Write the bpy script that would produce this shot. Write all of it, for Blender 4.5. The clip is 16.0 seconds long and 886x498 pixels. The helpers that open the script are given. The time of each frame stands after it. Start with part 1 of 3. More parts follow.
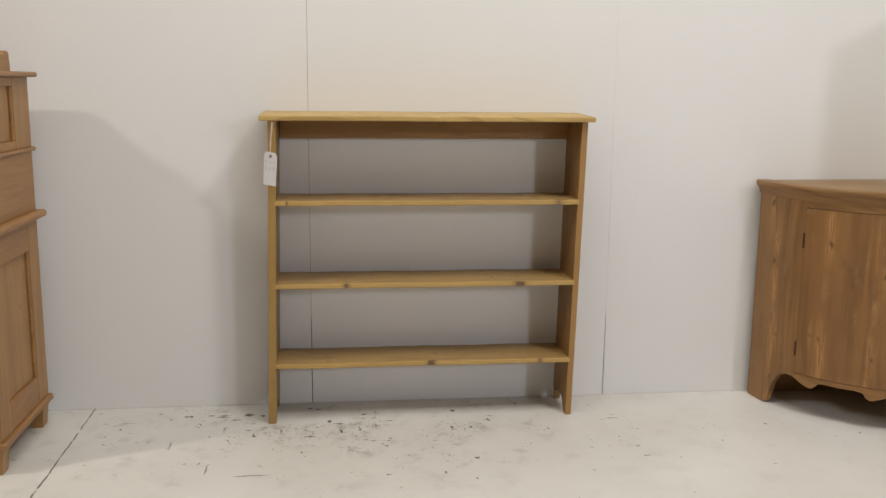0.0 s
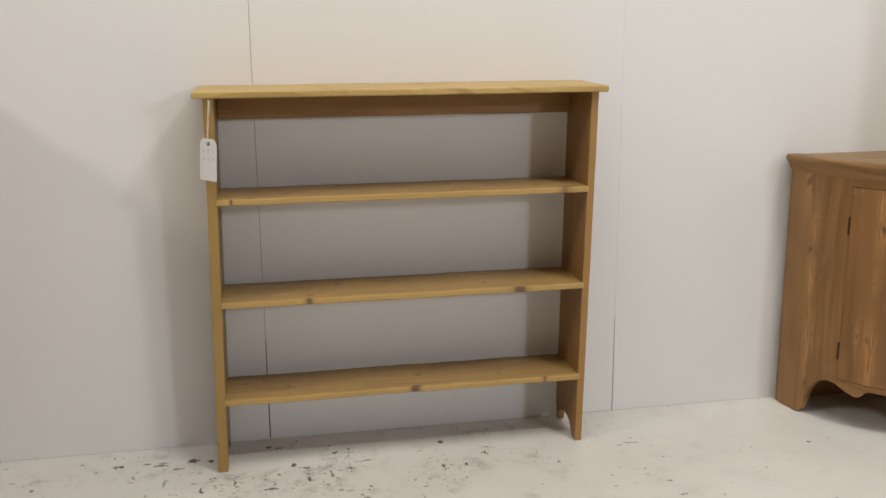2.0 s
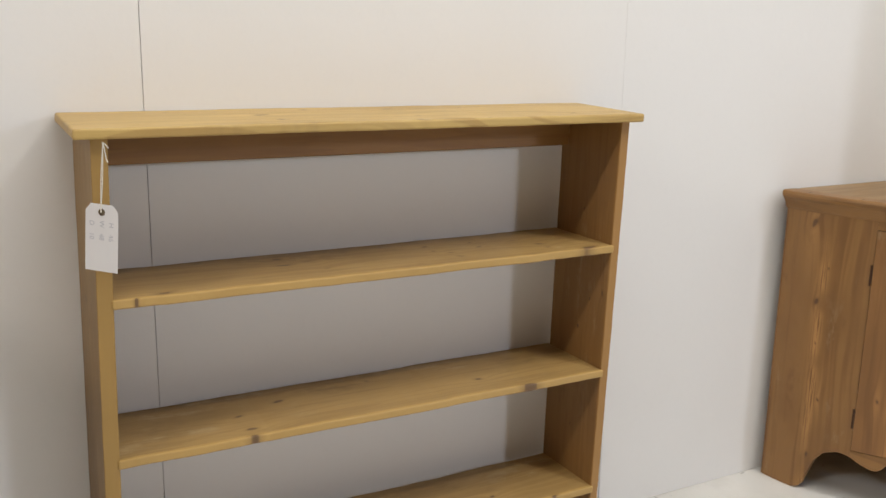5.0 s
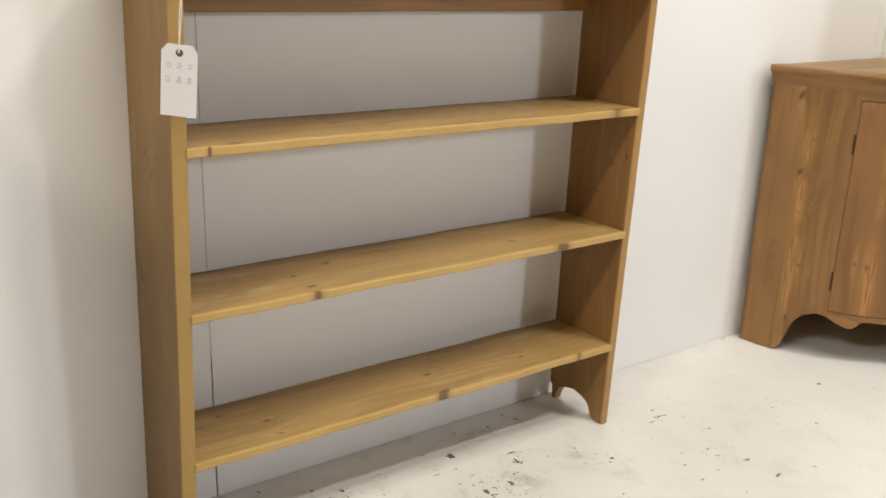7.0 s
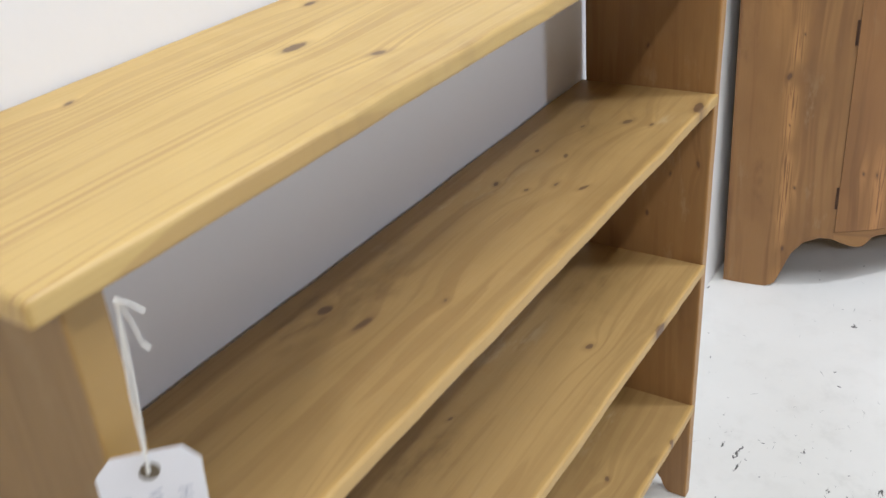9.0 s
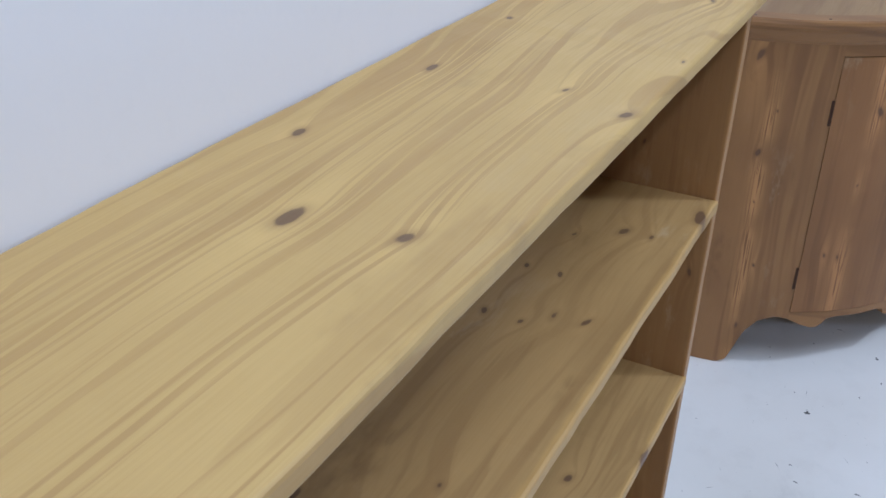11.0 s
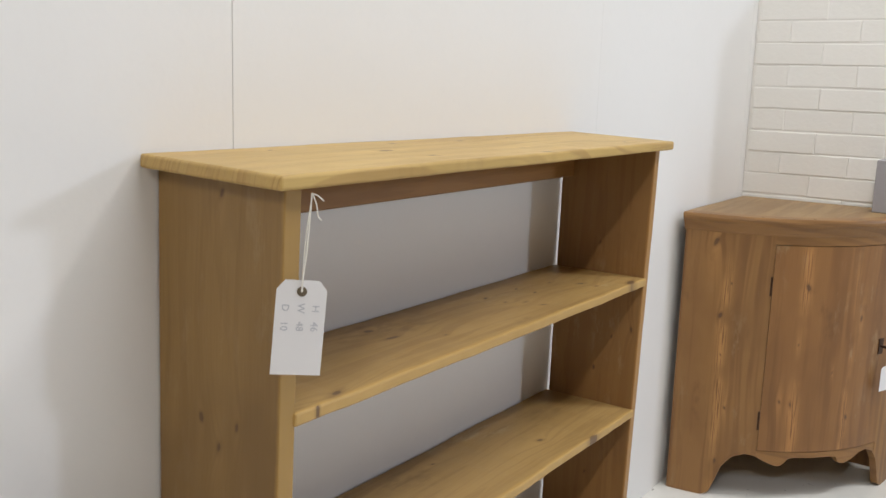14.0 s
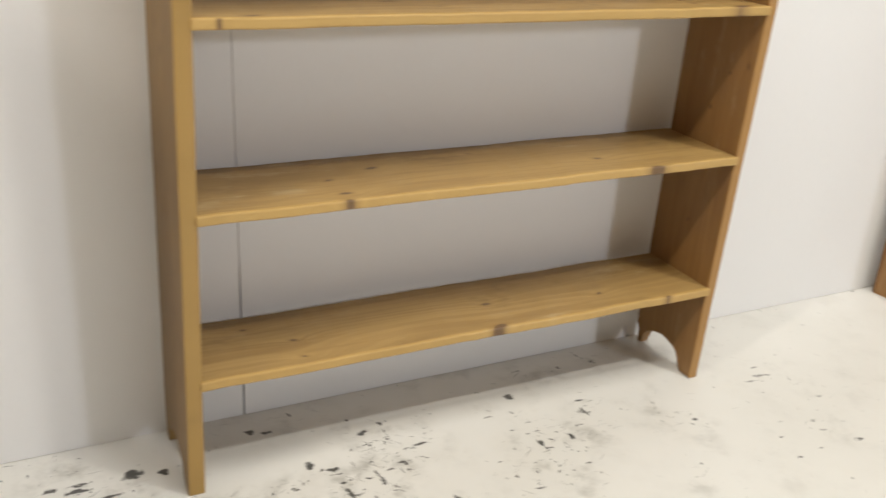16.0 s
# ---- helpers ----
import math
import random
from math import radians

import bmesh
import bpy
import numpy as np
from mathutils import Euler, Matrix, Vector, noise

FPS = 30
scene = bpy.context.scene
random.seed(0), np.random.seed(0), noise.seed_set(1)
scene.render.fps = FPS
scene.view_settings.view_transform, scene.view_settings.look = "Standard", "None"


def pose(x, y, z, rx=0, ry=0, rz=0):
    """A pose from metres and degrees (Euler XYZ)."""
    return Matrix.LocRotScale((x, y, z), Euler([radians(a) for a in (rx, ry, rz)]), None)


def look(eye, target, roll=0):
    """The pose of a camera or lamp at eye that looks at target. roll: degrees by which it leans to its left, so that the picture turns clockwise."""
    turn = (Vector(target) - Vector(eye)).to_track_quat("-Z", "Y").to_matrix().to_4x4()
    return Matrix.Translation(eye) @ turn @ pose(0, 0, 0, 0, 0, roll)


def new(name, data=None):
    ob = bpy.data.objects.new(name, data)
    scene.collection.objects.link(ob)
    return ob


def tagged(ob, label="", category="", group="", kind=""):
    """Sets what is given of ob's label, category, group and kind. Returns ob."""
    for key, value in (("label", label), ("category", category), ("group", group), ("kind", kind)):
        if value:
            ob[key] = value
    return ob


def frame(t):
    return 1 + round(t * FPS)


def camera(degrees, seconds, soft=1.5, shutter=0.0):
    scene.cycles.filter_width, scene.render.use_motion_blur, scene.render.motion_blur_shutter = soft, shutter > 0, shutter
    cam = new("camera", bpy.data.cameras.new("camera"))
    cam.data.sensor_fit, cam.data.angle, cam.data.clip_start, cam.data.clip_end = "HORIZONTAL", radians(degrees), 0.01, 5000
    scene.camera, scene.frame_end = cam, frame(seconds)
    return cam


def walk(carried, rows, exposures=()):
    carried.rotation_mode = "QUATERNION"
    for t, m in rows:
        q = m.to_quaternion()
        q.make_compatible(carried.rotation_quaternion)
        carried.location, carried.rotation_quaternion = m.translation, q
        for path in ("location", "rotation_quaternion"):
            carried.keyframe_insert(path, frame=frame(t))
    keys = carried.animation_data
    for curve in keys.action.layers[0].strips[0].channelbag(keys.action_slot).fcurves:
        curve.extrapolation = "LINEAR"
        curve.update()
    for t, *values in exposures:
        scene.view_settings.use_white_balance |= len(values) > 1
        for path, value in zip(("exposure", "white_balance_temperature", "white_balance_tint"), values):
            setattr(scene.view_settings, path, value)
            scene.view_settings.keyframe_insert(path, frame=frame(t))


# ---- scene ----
cam = camera(51.4, 16.0, shutter=0.25)
PATH = [
    (0, (0.2449, -3.3863, 1.2861), (0.4748, -1.4316, 0.9309), 0.59),
    (0.5, (0.1915, -3.3215, 1.297), (0.4365, -1.3716, 0.9259), 0.29),
    (1, (0.1775, -3.1418, 1.2788), (0.4615, -1.1979, 0.904), -0.89),
    (1.5, (0.1962, -2.9365, 1.2874), (0.4996, -1.0072, 0.8569), 0.12),
    (2, (0.1729, -2.7237, 1.2847), (0.5405, -0.8053, 0.8556), -0.46),
    (2.5, (0.1305, -2.4997, 1.3028), (0.577, -0.5973, 0.8774), -2.14),
    (3, (0.0706, -2.1992, 1.2949), (0.5625, -0.3143, 0.8418), -2.42),
    (3.5, (0.0014, -1.8473, 1.3213), (0.6366, -0.0056, 0.8685), -1.08),
    (4.65, (-0.168, -1.69, 1.322), (0.672, 0.0, 0.885), 0.2),
    (5.8, (-0.3734, -1.7058, 1.2936), (0.6961, -0.0668, 0.8815), 1.54),
    (6, (-0.431, -1.7378, 1.2447), (0.6575, -0.1118, 0.8308), 0.85),
    (6.5, (-0.5298, -1.7219, 1.205), (0.5895, -0.1436, 0.6988), 1.07),
    (7, (-0.5317, -1.5512, 1.1799), (0.5883, -0.005, 0.5841), 1.88),
    (7.3, (-0.507, -1.355, 1.193), (0.636, 0.149, 0.537), 2.0),
    (7.5, (-0.4966, -1.2706, 1.2037), (0.6331, 0.2489, 0.5597), 2.79),
    (8, (-0.4978, -0.9599, 1.257), (0.8086, 0.3981, 0.5865), 0.64),
    (8.3, (-0.491, -0.763, 1.32), (0.942, 0.377, 0.515), -3.9),
    (8.5, (-0.4459, -0.6776, 1.3419), (0.9922, 0.4089, 0.4753), -5.09),
    (8.8, (-0.344, -0.545, 1.372), (1.082, 0.516, 0.456), -6.3),
    (9, (-0.2246, -0.4426, 1.3912), (1.196, 0.5771, 0.4207), -6.16),
    (9.2, (-0.1162, -0.3607, 1.4108), (1.2884, 0.6154, 0.3744), -7.14),
    (10.25, (0.005, -0.23, 1.442), (1.42, 0.66, 0.425), -3.2),
    (11.3, (-0.1629, -0.2805, 1.4536), (1.3704, 0.5696, 0.4912), 0.35),
    (11.5, (-0.2387, -0.3209, 1.4597), (1.2804, 0.5799, 0.5211), 0.25),
    (12, (-0.366, -0.4287, 1.4573), (1.0978, 0.6274, 0.5959), -0.89),
    (12.5, (-0.471, -0.5855, 1.4417), (0.9697, 0.58, 0.6894), -1.12),
    (13, (-0.5831, -0.7056, 1.4065), (0.9346, 0.4426, 0.7915), 0.67),
    (13.5, (-0.7165, -0.7562, 1.3414), (0.8779, 0.3659, 0.8954), 1.46),
    (14, (-0.7908, -0.8015, 1.2775), (0.8277, 0.3188, 0.9237), 1.85),
    (14.5, (-0.812, -0.8655, 1.1952), (0.7295, 0.3533, 0.8237), 2.34),
    (15, (-0.7477, -1.022, 1.1334), (0.601, 0.3552, 0.5999), 2.82),
    (15.3, (-0.667, -1.118, 1.118), (0.564, 0.341, 0.522), 2.8),
    (15.5, (-0.5783, -1.2114, 1.0996), (0.4879, 0.3718, 0.5023), 2.87),
    (15.8, (-0.391, -1.325, 1.081), (0.454, 0.318, 0.316), 4.3),
    (16, (-0.2532, -1.3975, 1.0945), (0.5911, 0.2367, 0.3092), 3.44),
]
# the clip's camera adjusts its exposure and white balance: seconds, stops, kelvin, tint
EXPOSURES = [(0, -0.84, 6300, 9), (2.5, -0.8, 6250, 9), (3.5, -0.63, 6150, 9), (6, -0.68, 6150, 9), (6.5, -0.6, 6300, 9), (7, -0.3, 6400, 8), (8, -0.28, 6050, 8), (9, -0.3, 5450, 9), (11.3, -0.86, 4750, 12), (12.5, -0.63, 5400, 10), (14, -0.62, 5850, 8), (14.5, -0.6, 5950, 8), (15, -0.2, 6250, 8), (15.5, -0.12, 6350, 8), (16, -0.24, 6250, 7)]
walk(cam, [(t, look(eye, target, roll)) for t, eye, target, roll in PATH], EXPOSURES)

# ---- world and lamps ----
world = bpy.data.worlds.new("world")
scene.world = world
world.use_nodes = True
world.node_tree.nodes["Background"].inputs[0].default_value = (0.9, 0.95, 1.0, 1)
world.node_tree.nodes["Background"].inputs[1].default_value = 0.004

WALL_Y, CORNER_X, CEILING = 0.223, 2.61, 4.6


def tube_lamp(name, place, size, power, colour, turn=0):
    data = bpy.data.lights.new(name, "AREA")
    data.shape, data.size, data.size_y, data.energy, data.color = "RECTANGLE", size[0], size[1], power, colour
    ob = new(name, data)
    ob.matrix_world = pose(*place, 0, 0, turn)
    return ob


COOL, WARM = (0.91, 0.93, 1.0), (1.0, 0.90, 0.77)
tube_lamp("tube_lamp", (2.4, -2.45, 4.3), (0.5, 0.16), 120, (1.0, 0.94, 0.86))
tube_lamp("tube_lamp", (-4.0, -1.75, 4.0), (0.6, 0.16), 180, WARM)
tube_lamp("tube_lamp", (0.55, -1.35, 4.25), (2.4, 1.2), 116, (1.0, 0.94, 0.86))
# daylight in the high opening of the south wall
day = tube_lamp("window_light", (5.25, -7.97, 2.95), (0.55, 0.55), 190, COOL)
day.matrix_world = look((5.25, -7.97, 2.95), (0.8, 0.2, 0.7))


# ---- materials ----
def material(name):
    m = bpy.data.materials.new(name)
    m.use_nodes = True
    nt = m.node_tree
    return m, nt, nt.nodes["Principled BSDF"]


class Net:
    """Short hand for node trees."""

    def __init__(self, nt):
        self.nt = nt

    def plug(self, socket, value):
        if hasattr(value, "is_linked"):
            self.nt.links.new(value, socket)
        elif value is not None:
            socket.default_value = value

    def node(self, kind, ins=(), out=0, **props):
        n = self.nt.nodes.new(kind)
        for k, v in props.items():
            setattr(n, k, v)
        for i, v in enumerate(ins):
            self.plug(n.inputs[i], v)
        return n.outputs[out]

    def math(self, op, a, b=None, c=None):
        return self.node("ShaderNodeMath", (a, b, c), operation=op)

    def noise(self, vec, scale, detail=3.0, rough=0.55, distortion=0.0):
        n = self.nt.nodes.new("ShaderNodeTexNoise")
        self.plug(n.inputs["Vector"], vec)
        for k, v in (("Scale", scale), ("Detail", detail), ("Roughness", rough), ("Distortion", distortion)):
            n.inputs[k].default_value = v
        return n.outputs["Fac"]

    def ramp(self, fac, a, b, smooth=True):
        n = self.nt.nodes.new("ShaderNodeMapRange")
        n.interpolation_type = "SMOOTHSTEP" if smooth else "LINEAR"
        self.plug(n.inputs[0], fac)
        n.inputs[1].default_value, n.inputs[2].default_value = a, b
        return n.outputs[0]

    def mix(self, fac, a, b, blend="MIX"):
        n = self.nt.nodes.new("ShaderNodeMix")
        n.data_type, n.blend_type = "RGBA", blend
        self.plug(n.inputs[0], fac)
        for i, v in ((6, a), (7, b)):
            self.plug(n.inputs[i], (*v, 1.0) if isinstance(v, tuple) else v)
        return n.outputs[2]

    def combine(self, x, y, z):
        return self.node("ShaderNodeCombineXYZ", (x, y, z))

    def bump(self, height, strength, distance, bsdf):
        n = self.nt.nodes.new("ShaderNodeBump")
        n.inputs["Strength"].default_value, n.inputs["Distance"].default_value = strength, distance
        self.plug(n.inputs["Height"], height)
        self.nt.links.new(n.outputs[0], bsdf.inputs["Normal"])

    def object_xyz(self):
        sep = self.nt.nodes.new("ShaderNodeSeparateXYZ")
        self.plug(sep.inputs[0], self.node("ShaderNodeTexCoord", (), 3))
        return sep.outputs


BOW = 0.579


def pine(name, along, across, light, late, knots=(), lines=70.0, rough=0.42, contrast=0.75, seed=0.0, streaks=0.5, wander=0.11, crisp=0.0, flame=0.25, scuffs=0.0, pull=3.5, bands=(), blotch=0.35, arris=0.0):
    """Waxed pine. along, across: the axes of the grain and of the board's breadth; knots: (along, across, radius)."""
    m, nt, bsdf = material(name)
    g = Net(nt)
    xyz = g.object_xyz()
    u = xyz["XYZ".index(along)]
    if across == "BOW":  # length along the bow of the corner cupboard
        v, w = g.math("MULTIPLY", g.math("ARCTAN2", xyz[1], xyz[0]), BOW), 0.0
    else:
        v, w = xyz["XYZ".index(across)], xyz[3 - "XYZ".index(along) - "XYZ".index(across)]
    rnd = g.math("MULTIPLY_ADD", g.node("ShaderNodeObjectInfo", (), 5), 7.0, seed)
    deep = g.math("ADD", w, rnd)

    def field(su, sv, detail=2.0, rough_=0.5):
        return g.noise(g.combine(g.math("MULTIPLY", u, su), g.math("MULTIPLY", v, sv), deep), 1.0, detail, rough_)

    slow, mid = field(0.9, 5.0, 1.0), field(4.0, 22.0)
    ring = g.math("MULTIPLY_ADD", w, 0.22, g.math("MULTIPLY", v, 0.75))
    ring = g.math("MULTIPLY_ADD", slow, wander, ring)
    ring = g.math("MULTIPLY_ADD", mid, 0.012, ring)
    heart, glow = None, None
    for i, (ku, kv, r) in enumerate(knots):
        r *= 0.86
        slant = 0.35 * math.sin(7.0 * i + seed)
        du0, dv0 = g.math("SUBTRACT", u, ku), g.math("SUBTRACT", v, kv)
        du = g.math("MULTIPLY", g.math("MULTIPLY_ADD", dv0, slant, du0), 0.5 + 0.14 * math.sin(3.0 * i))
        dv = g.math("MULTIPLY_ADD", du0, -slant, dv0)
        # pale figure that runs up and down the grain from the knot
        spread = g.math("MULTIPLY_ADD", g.math("ABSOLUTE", du0), 0.10, 1.3 * r)
        side = g.math("DIVIDE", dv0, spread)
        tongue = g.math("MULTIPLY", g.math("EXPONENT", g.math("MULTIPLY", g.math("MULTIPLY", side, side), -0.8)),
                        g.math("EXPONENT", g.math("MULTIPLY", g.math("ABSOLUTE", du0), -1.0 / (9.0 * r))))
        glow = tongue if glow is None else g.math("MAXIMUM", glow, tongue)
        d = g.math("SQRT", g.math("ADD", g.math("MULTIPLY", du, du), g.math("MULTIPLY", dv, dv)))
        near = g.math("EXPONENT", g.math("MULTIPLY", d, -1.0 / (3.2 * r)))
        ring = g.math("MULTIPLY_ADD", near, pull * r, ring)
        size = g.math("MULTIPLY", g.math("EXPONENT", g.math("MULTIPLY", d, -1.0 / r)), 0.80 + 0.20 * math.cos(5.0 * i + seed))
        heart = size if heart is None else g.math("MAXIMUM", heart, size)
    strip = g.math("MULTIPLY", ring, lines)
    wave = g.noise(g.combine(strip, g.math("MULTIPLY", u, 0.8), rnd), 1.6, 1.5 + crisp)
    wave = g.ramp(g.math("MULTIPLY_ADD", g.noise(g.combine(strip, u, deep), 0.33, 1.0), 0.55, wave), 0.72 + 0.05 * crisp, 0.92 - 0.05 * crisp)
    wave = g.math("MULTIPLY", wave, g.math("MULTIPLY_ADD", g.ramp(mid, 0.3, 0.65), 0.5, 0.5))
    fibre = g.noise(g.combine(g.math("MULTIPLY", u, 16.0), g.math("MULTIPLY", v, 520.0), g.math("MULTIPLY", w, 520.0)), 1.0, 2.0)
    streak = g.ramp(field(3.6, 46.0, 2.0, 0.45), 0.60, 0.65)
    patch, tone = field(3.0, 5.0, 3.0), field(0.8, 3.0, 1.0)
    col = g.mix(g.math("MULTIPLY", wave, contrast), light, late)
    col = g.mix(g.math("MULTIPLY", streak, streaks), col, tuple(0.35 * a + 0.55 * b for a, b in zip(light, late)))
    col = g.mix(g.math("MULTIPLY", g.ramp(patch, 0.42, 0.66), blotch), col, tuple(0.5 * a + 0.35 * b for a, b in zip(light, late)))
    col = g.mix(g.math("MULTIPLY", g.ramp(fibre, 0.3, 0.8), 0.22), col, tuple(k * c for k, c in zip((0.68, 0.62, 0.5), light)))
    col = g.mix(g.math("MULTIPLY", tone, 0.35), col, tuple(a * b for a, b in zip(light, (0.80, 0.72, 0.58))))
    if glow is not None:
        pale = tuple(min(0.8, 1.45 * c) for c in light)
        col = g.mix(g.math("MULTIPLY", g.math("MULTIPLY", glow, g.math("SUBTRACT", 1.15, wave)), flame), col, pale)
    for bv, half in bands:  # flat-sawn figure: a pale column with fine dark lines
        off = g.math("DIVIDE", g.math("MULTIPLY_ADD", g.math("SUBTRACT", field(5.0, 0.0), 0.5), 0.035, g.math("SUBTRACT", v, bv)), half)
        column = g.math("MULTIPLY", g.math("EXPONENT", g.math("MULTIPLY", g.math("MULTIPLY", off, off), -0.7)), g.ramp(field(5.5, 3.0, 2.0), 0.36, 0.56))
        col = g.mix(g.math("MULTIPLY", column, 0.75), col, tuple(1.75 * c for c in light))
        lines_ = g.ramp(field(9.0, 300.0, 1.0), 0.50, 0.60)
        col = g.mix(g.math("MULTIPLY", g.math("MULTIPLY", column, lines_), 0.85), col, late)
    if scuffs:
        rub = g.math("MULTIPLY", g.ramp(field(9.0, 26.0, 5.0, 0.7), 0.52, 0.66), g.ramp(field(2.2, 6.0, 2.0), 0.48, 0.66))
        col = g.mix(g.math("MULTIPLY", rub, scuffs), col, (0.50, 0.40, 0.24))
        grime = g.math("MULTIPLY", g.ramp(field(3.5, 9.0, 4.0, 0.65), 0.54, 0.72), g.ramp(field(30.0, 60.0, 3.0), 0.35, 0.7))
        col = g.mix(g.math("MULTIPLY", grime, 0.5 * scuffs + 0.2), col, tuple(0.55 * c for c in late))
    if arris:  # front edge rubbed pale, with its bright highlight put into the colour
        lead = g.math("MULTIPLY_ADD", xyz[2], 0.016, xyz[1])
        lead = g.math("MULTIPLY_ADD", g.math("SUBTRACT", g.noise(g.combine(g.math("MULTIPLY", u, 14.0), 0.0, rnd), 1.0, 3.0), 0.5), 0.010, lead)
        col = g.mix(g.math("MULTIPLY", g.math("SUBTRACT", 1.0, g.ramp(lead, 0.0, 0.007)), arris), col, tuple(min(0.7, k * c) for k, c in zip((1.40, 1.38, 1.15), light)))
    if heart is not None:
        ragged = g.math("MULTIPLY_ADD", g.math("SUBTRACT", field(60.0, 90.0), 0.5), 0.30, heart)
        col = g.mix(g.math("MULTIPLY", g.ramp(heart, 0.12, 0.42), 0.38), col, tuple(0.75 * c for c in late))
        col = g.mix(g.math("MULTIPLY", g.ramp(ragged, 0.36, 0.52), 0.82), col, (0.105, 0.056, 0.03))
    nt.links.new(col, bsdf.inputs["Base Color"])
    g.plug(bsdf.inputs["Roughness"], g.math("MULTIPLY_ADD", fibre, 0.2, rough - 0.06))
    g.bump(g.math("SUBTRACT", g.math("MULTIPLY", fibre, 0.5), g.math("MULTIPLY", wave, 0.4)), 0.25, 0.0006, bsdf)
    return m


HONEY, HONEY_LATE = (0.40, 0.262, 0.096), (0.235, 0.130, 0.044)
AGED, AGED_LATE = (0.30, 0.157, 0.050), (0.130, 0.058, 0.019)

TOP_KNOTS = [(0.173, 0.178, 0.005), (0.459, 0.177, 0.006), (0.343, 0.098, 0.008), (0.359, 0.019, 0.009), (0.661, 0.036, 0.006), (0.634, -0.03, 0.009), (0.648, 0.165, 0.005), (0.836, 0.174, 0.004), (1.033, 0.003, 0.005), (1.066, 0.189, 0.004), (0.796, -0.031, 0.003)]
SHELF_KNOTS = [
    [(1.002, 0.071, 0.007), (0.963, 0.127, 0.005), (1.003, 0.033, 0.005), (0.858, 0.149, 0.0035), (0.857, 0.103, 0.003), (0.738, 0.149, 0.005), (0.766, 0.073, 0.0055), (0.737, 0.102, 0.0045), (0.771, 0.035, 0.004), (0.39, 0.166, 0.007), (0.387, 0.111, 0.0065), (0.463, 0.055, 0.005), (0.12, -0.001, 0.008), (0.066, -0.018, 0.003), (1.09, -0.009, 0.008)],
    [(0.278, 0.094, 0.006), (0.377, 0.138, 0.006), (0.283, 0.021, 0.0055), (0.281, -0.014, 0.009), (0.601, 0.17, 0.005), (0.843, 0.066, 0.007), (0.94, -0.015, 0.008)],
    [(0.207, 0.088, 0.006), (0.209, 0.023, 0.006), (0.128, 0.157, 0.005), (0.626, 0.095, 0.006), (0.606, -0.004, 0.008), (0.888, 0.059, 0.006), (1.028, -0.005, 0.006)],
]
LEFT_KNOTS = [(1.132, 0.093, 0.0045), (0.791, 0.097, 0.0067), (0.827, 0.063, 0.0037), (0.825, 0.132, 0.0037), (0.574, 0.178, 0.0045), (0.721, 0.047, 0.003), (0.3, 0.1, 0.0053), (0.42, 0.06, 0.0037)]
RIGHT_KNOTS = [(0.926, 0.1, 0.0053), (0.364, 0.1, 0.0053), (0.708, 0.055, 0.0037), (0.627, 0.095, 0.0037), (0.733, 0.008, 0.0045), (0.5, 0.15, 0.003)]

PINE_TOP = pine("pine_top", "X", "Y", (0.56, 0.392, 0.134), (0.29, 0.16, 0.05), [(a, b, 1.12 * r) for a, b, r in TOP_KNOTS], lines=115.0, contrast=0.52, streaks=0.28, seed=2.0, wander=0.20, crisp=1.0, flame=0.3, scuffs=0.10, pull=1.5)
PINE_SHELF = [pine("pine_shelf", "X", "Y", HONEY, HONEY_LATE, [(a, b, 1.35 * r) for a, b, r in k], lines=70.0, contrast=0.45, seed=5.0 + 3 * i, scuffs=0.42, blotch=0.55, arris=0.55) for i, k in enumerate(SHELF_KNOTS)]
# sides and back rail: shade put into the wood colour, darker than the shelves
PINE_LEFT_SHADED = pine("pine_side_shaded", "Z", "Y", (0.288, 0.180, 0.060), (0.175, 0.098, 0.031), [(a, b, 1.5 * r) for a, b, r in LEFT_KNOTS], lines=52.0, contrast=0.38, seed=17.0, scuffs=0.12, blotch=0.95, streaks=0.3, arris=0.75)
PINE_RIGHT_SHADED = pine("pine_side_shaded", "Z", "Y", (0.295, 0.162, 0.055), (0.19, 0.092, 0.03), RIGHT_KNOTS, lines=60.0, contrast=0.45, seed=23.0, scuffs=0.2, arris=0.6)
PINE_RAIL_SHADED = pine("pine_rail_shaded", "X", "Z", (0.30, 0.155, 0.045), (0.18, 0.085, 0.025), [], lines=40.0, contrast=0.5, seed=29.0)
OLD_PINE = pine("old_pine", "Z", "Y", AGED, AGED_LATE, [], lines=45.0, contrast=0.8, seed=31.0)
BOW_STILE = pine("old_pine_stile", "Z", "BOW", AGED, AGED_LATE, [(0.827, -1.720, 0.012), (0.596, -1.691, 0.007), (0.12, -1.67, 0.005), (0.70, -1.665, 0.004), (0.47, -1.68, 0.004), (0.30, -1.655, 0.005)], lines=42.0, contrast=0.68, seed=33.0, wander=0.06, flame=0.85, scuffs=0.25, streaks=0.25, pull=2.0, bands=[(-1.678, 0.013)], blotch=0.6)
BOW_DOOR = pine("old_pine_door", "Z", "BOW", (0.28, 0.138, 0.044), AGED_LATE, [(0.328, -1.458, 0.010), (0.335, -1.492, 0.007), (0.70, -1.436, 0.009), (0.28, -1.26, 0.006), (0.6, -1.24, 0.007), (0.52, -1.45, 0.005), (0.43, -1.33, 0.004)], lines=42.0, contrast=0.7, seed=35.0, wander=0.06, flame=0.85, scuffs=0.25, streaks=0.25, pull=2.0, bands=[(-1.445, 0.014), (-1.27, 0.009)], blotch=0.6)
BOW_RAIL = pine("old_pine_bow_rail", "Y", "Z", AGED, AGED_LATE, [], lines=50.0, contrast=0.6, seed=39.0)
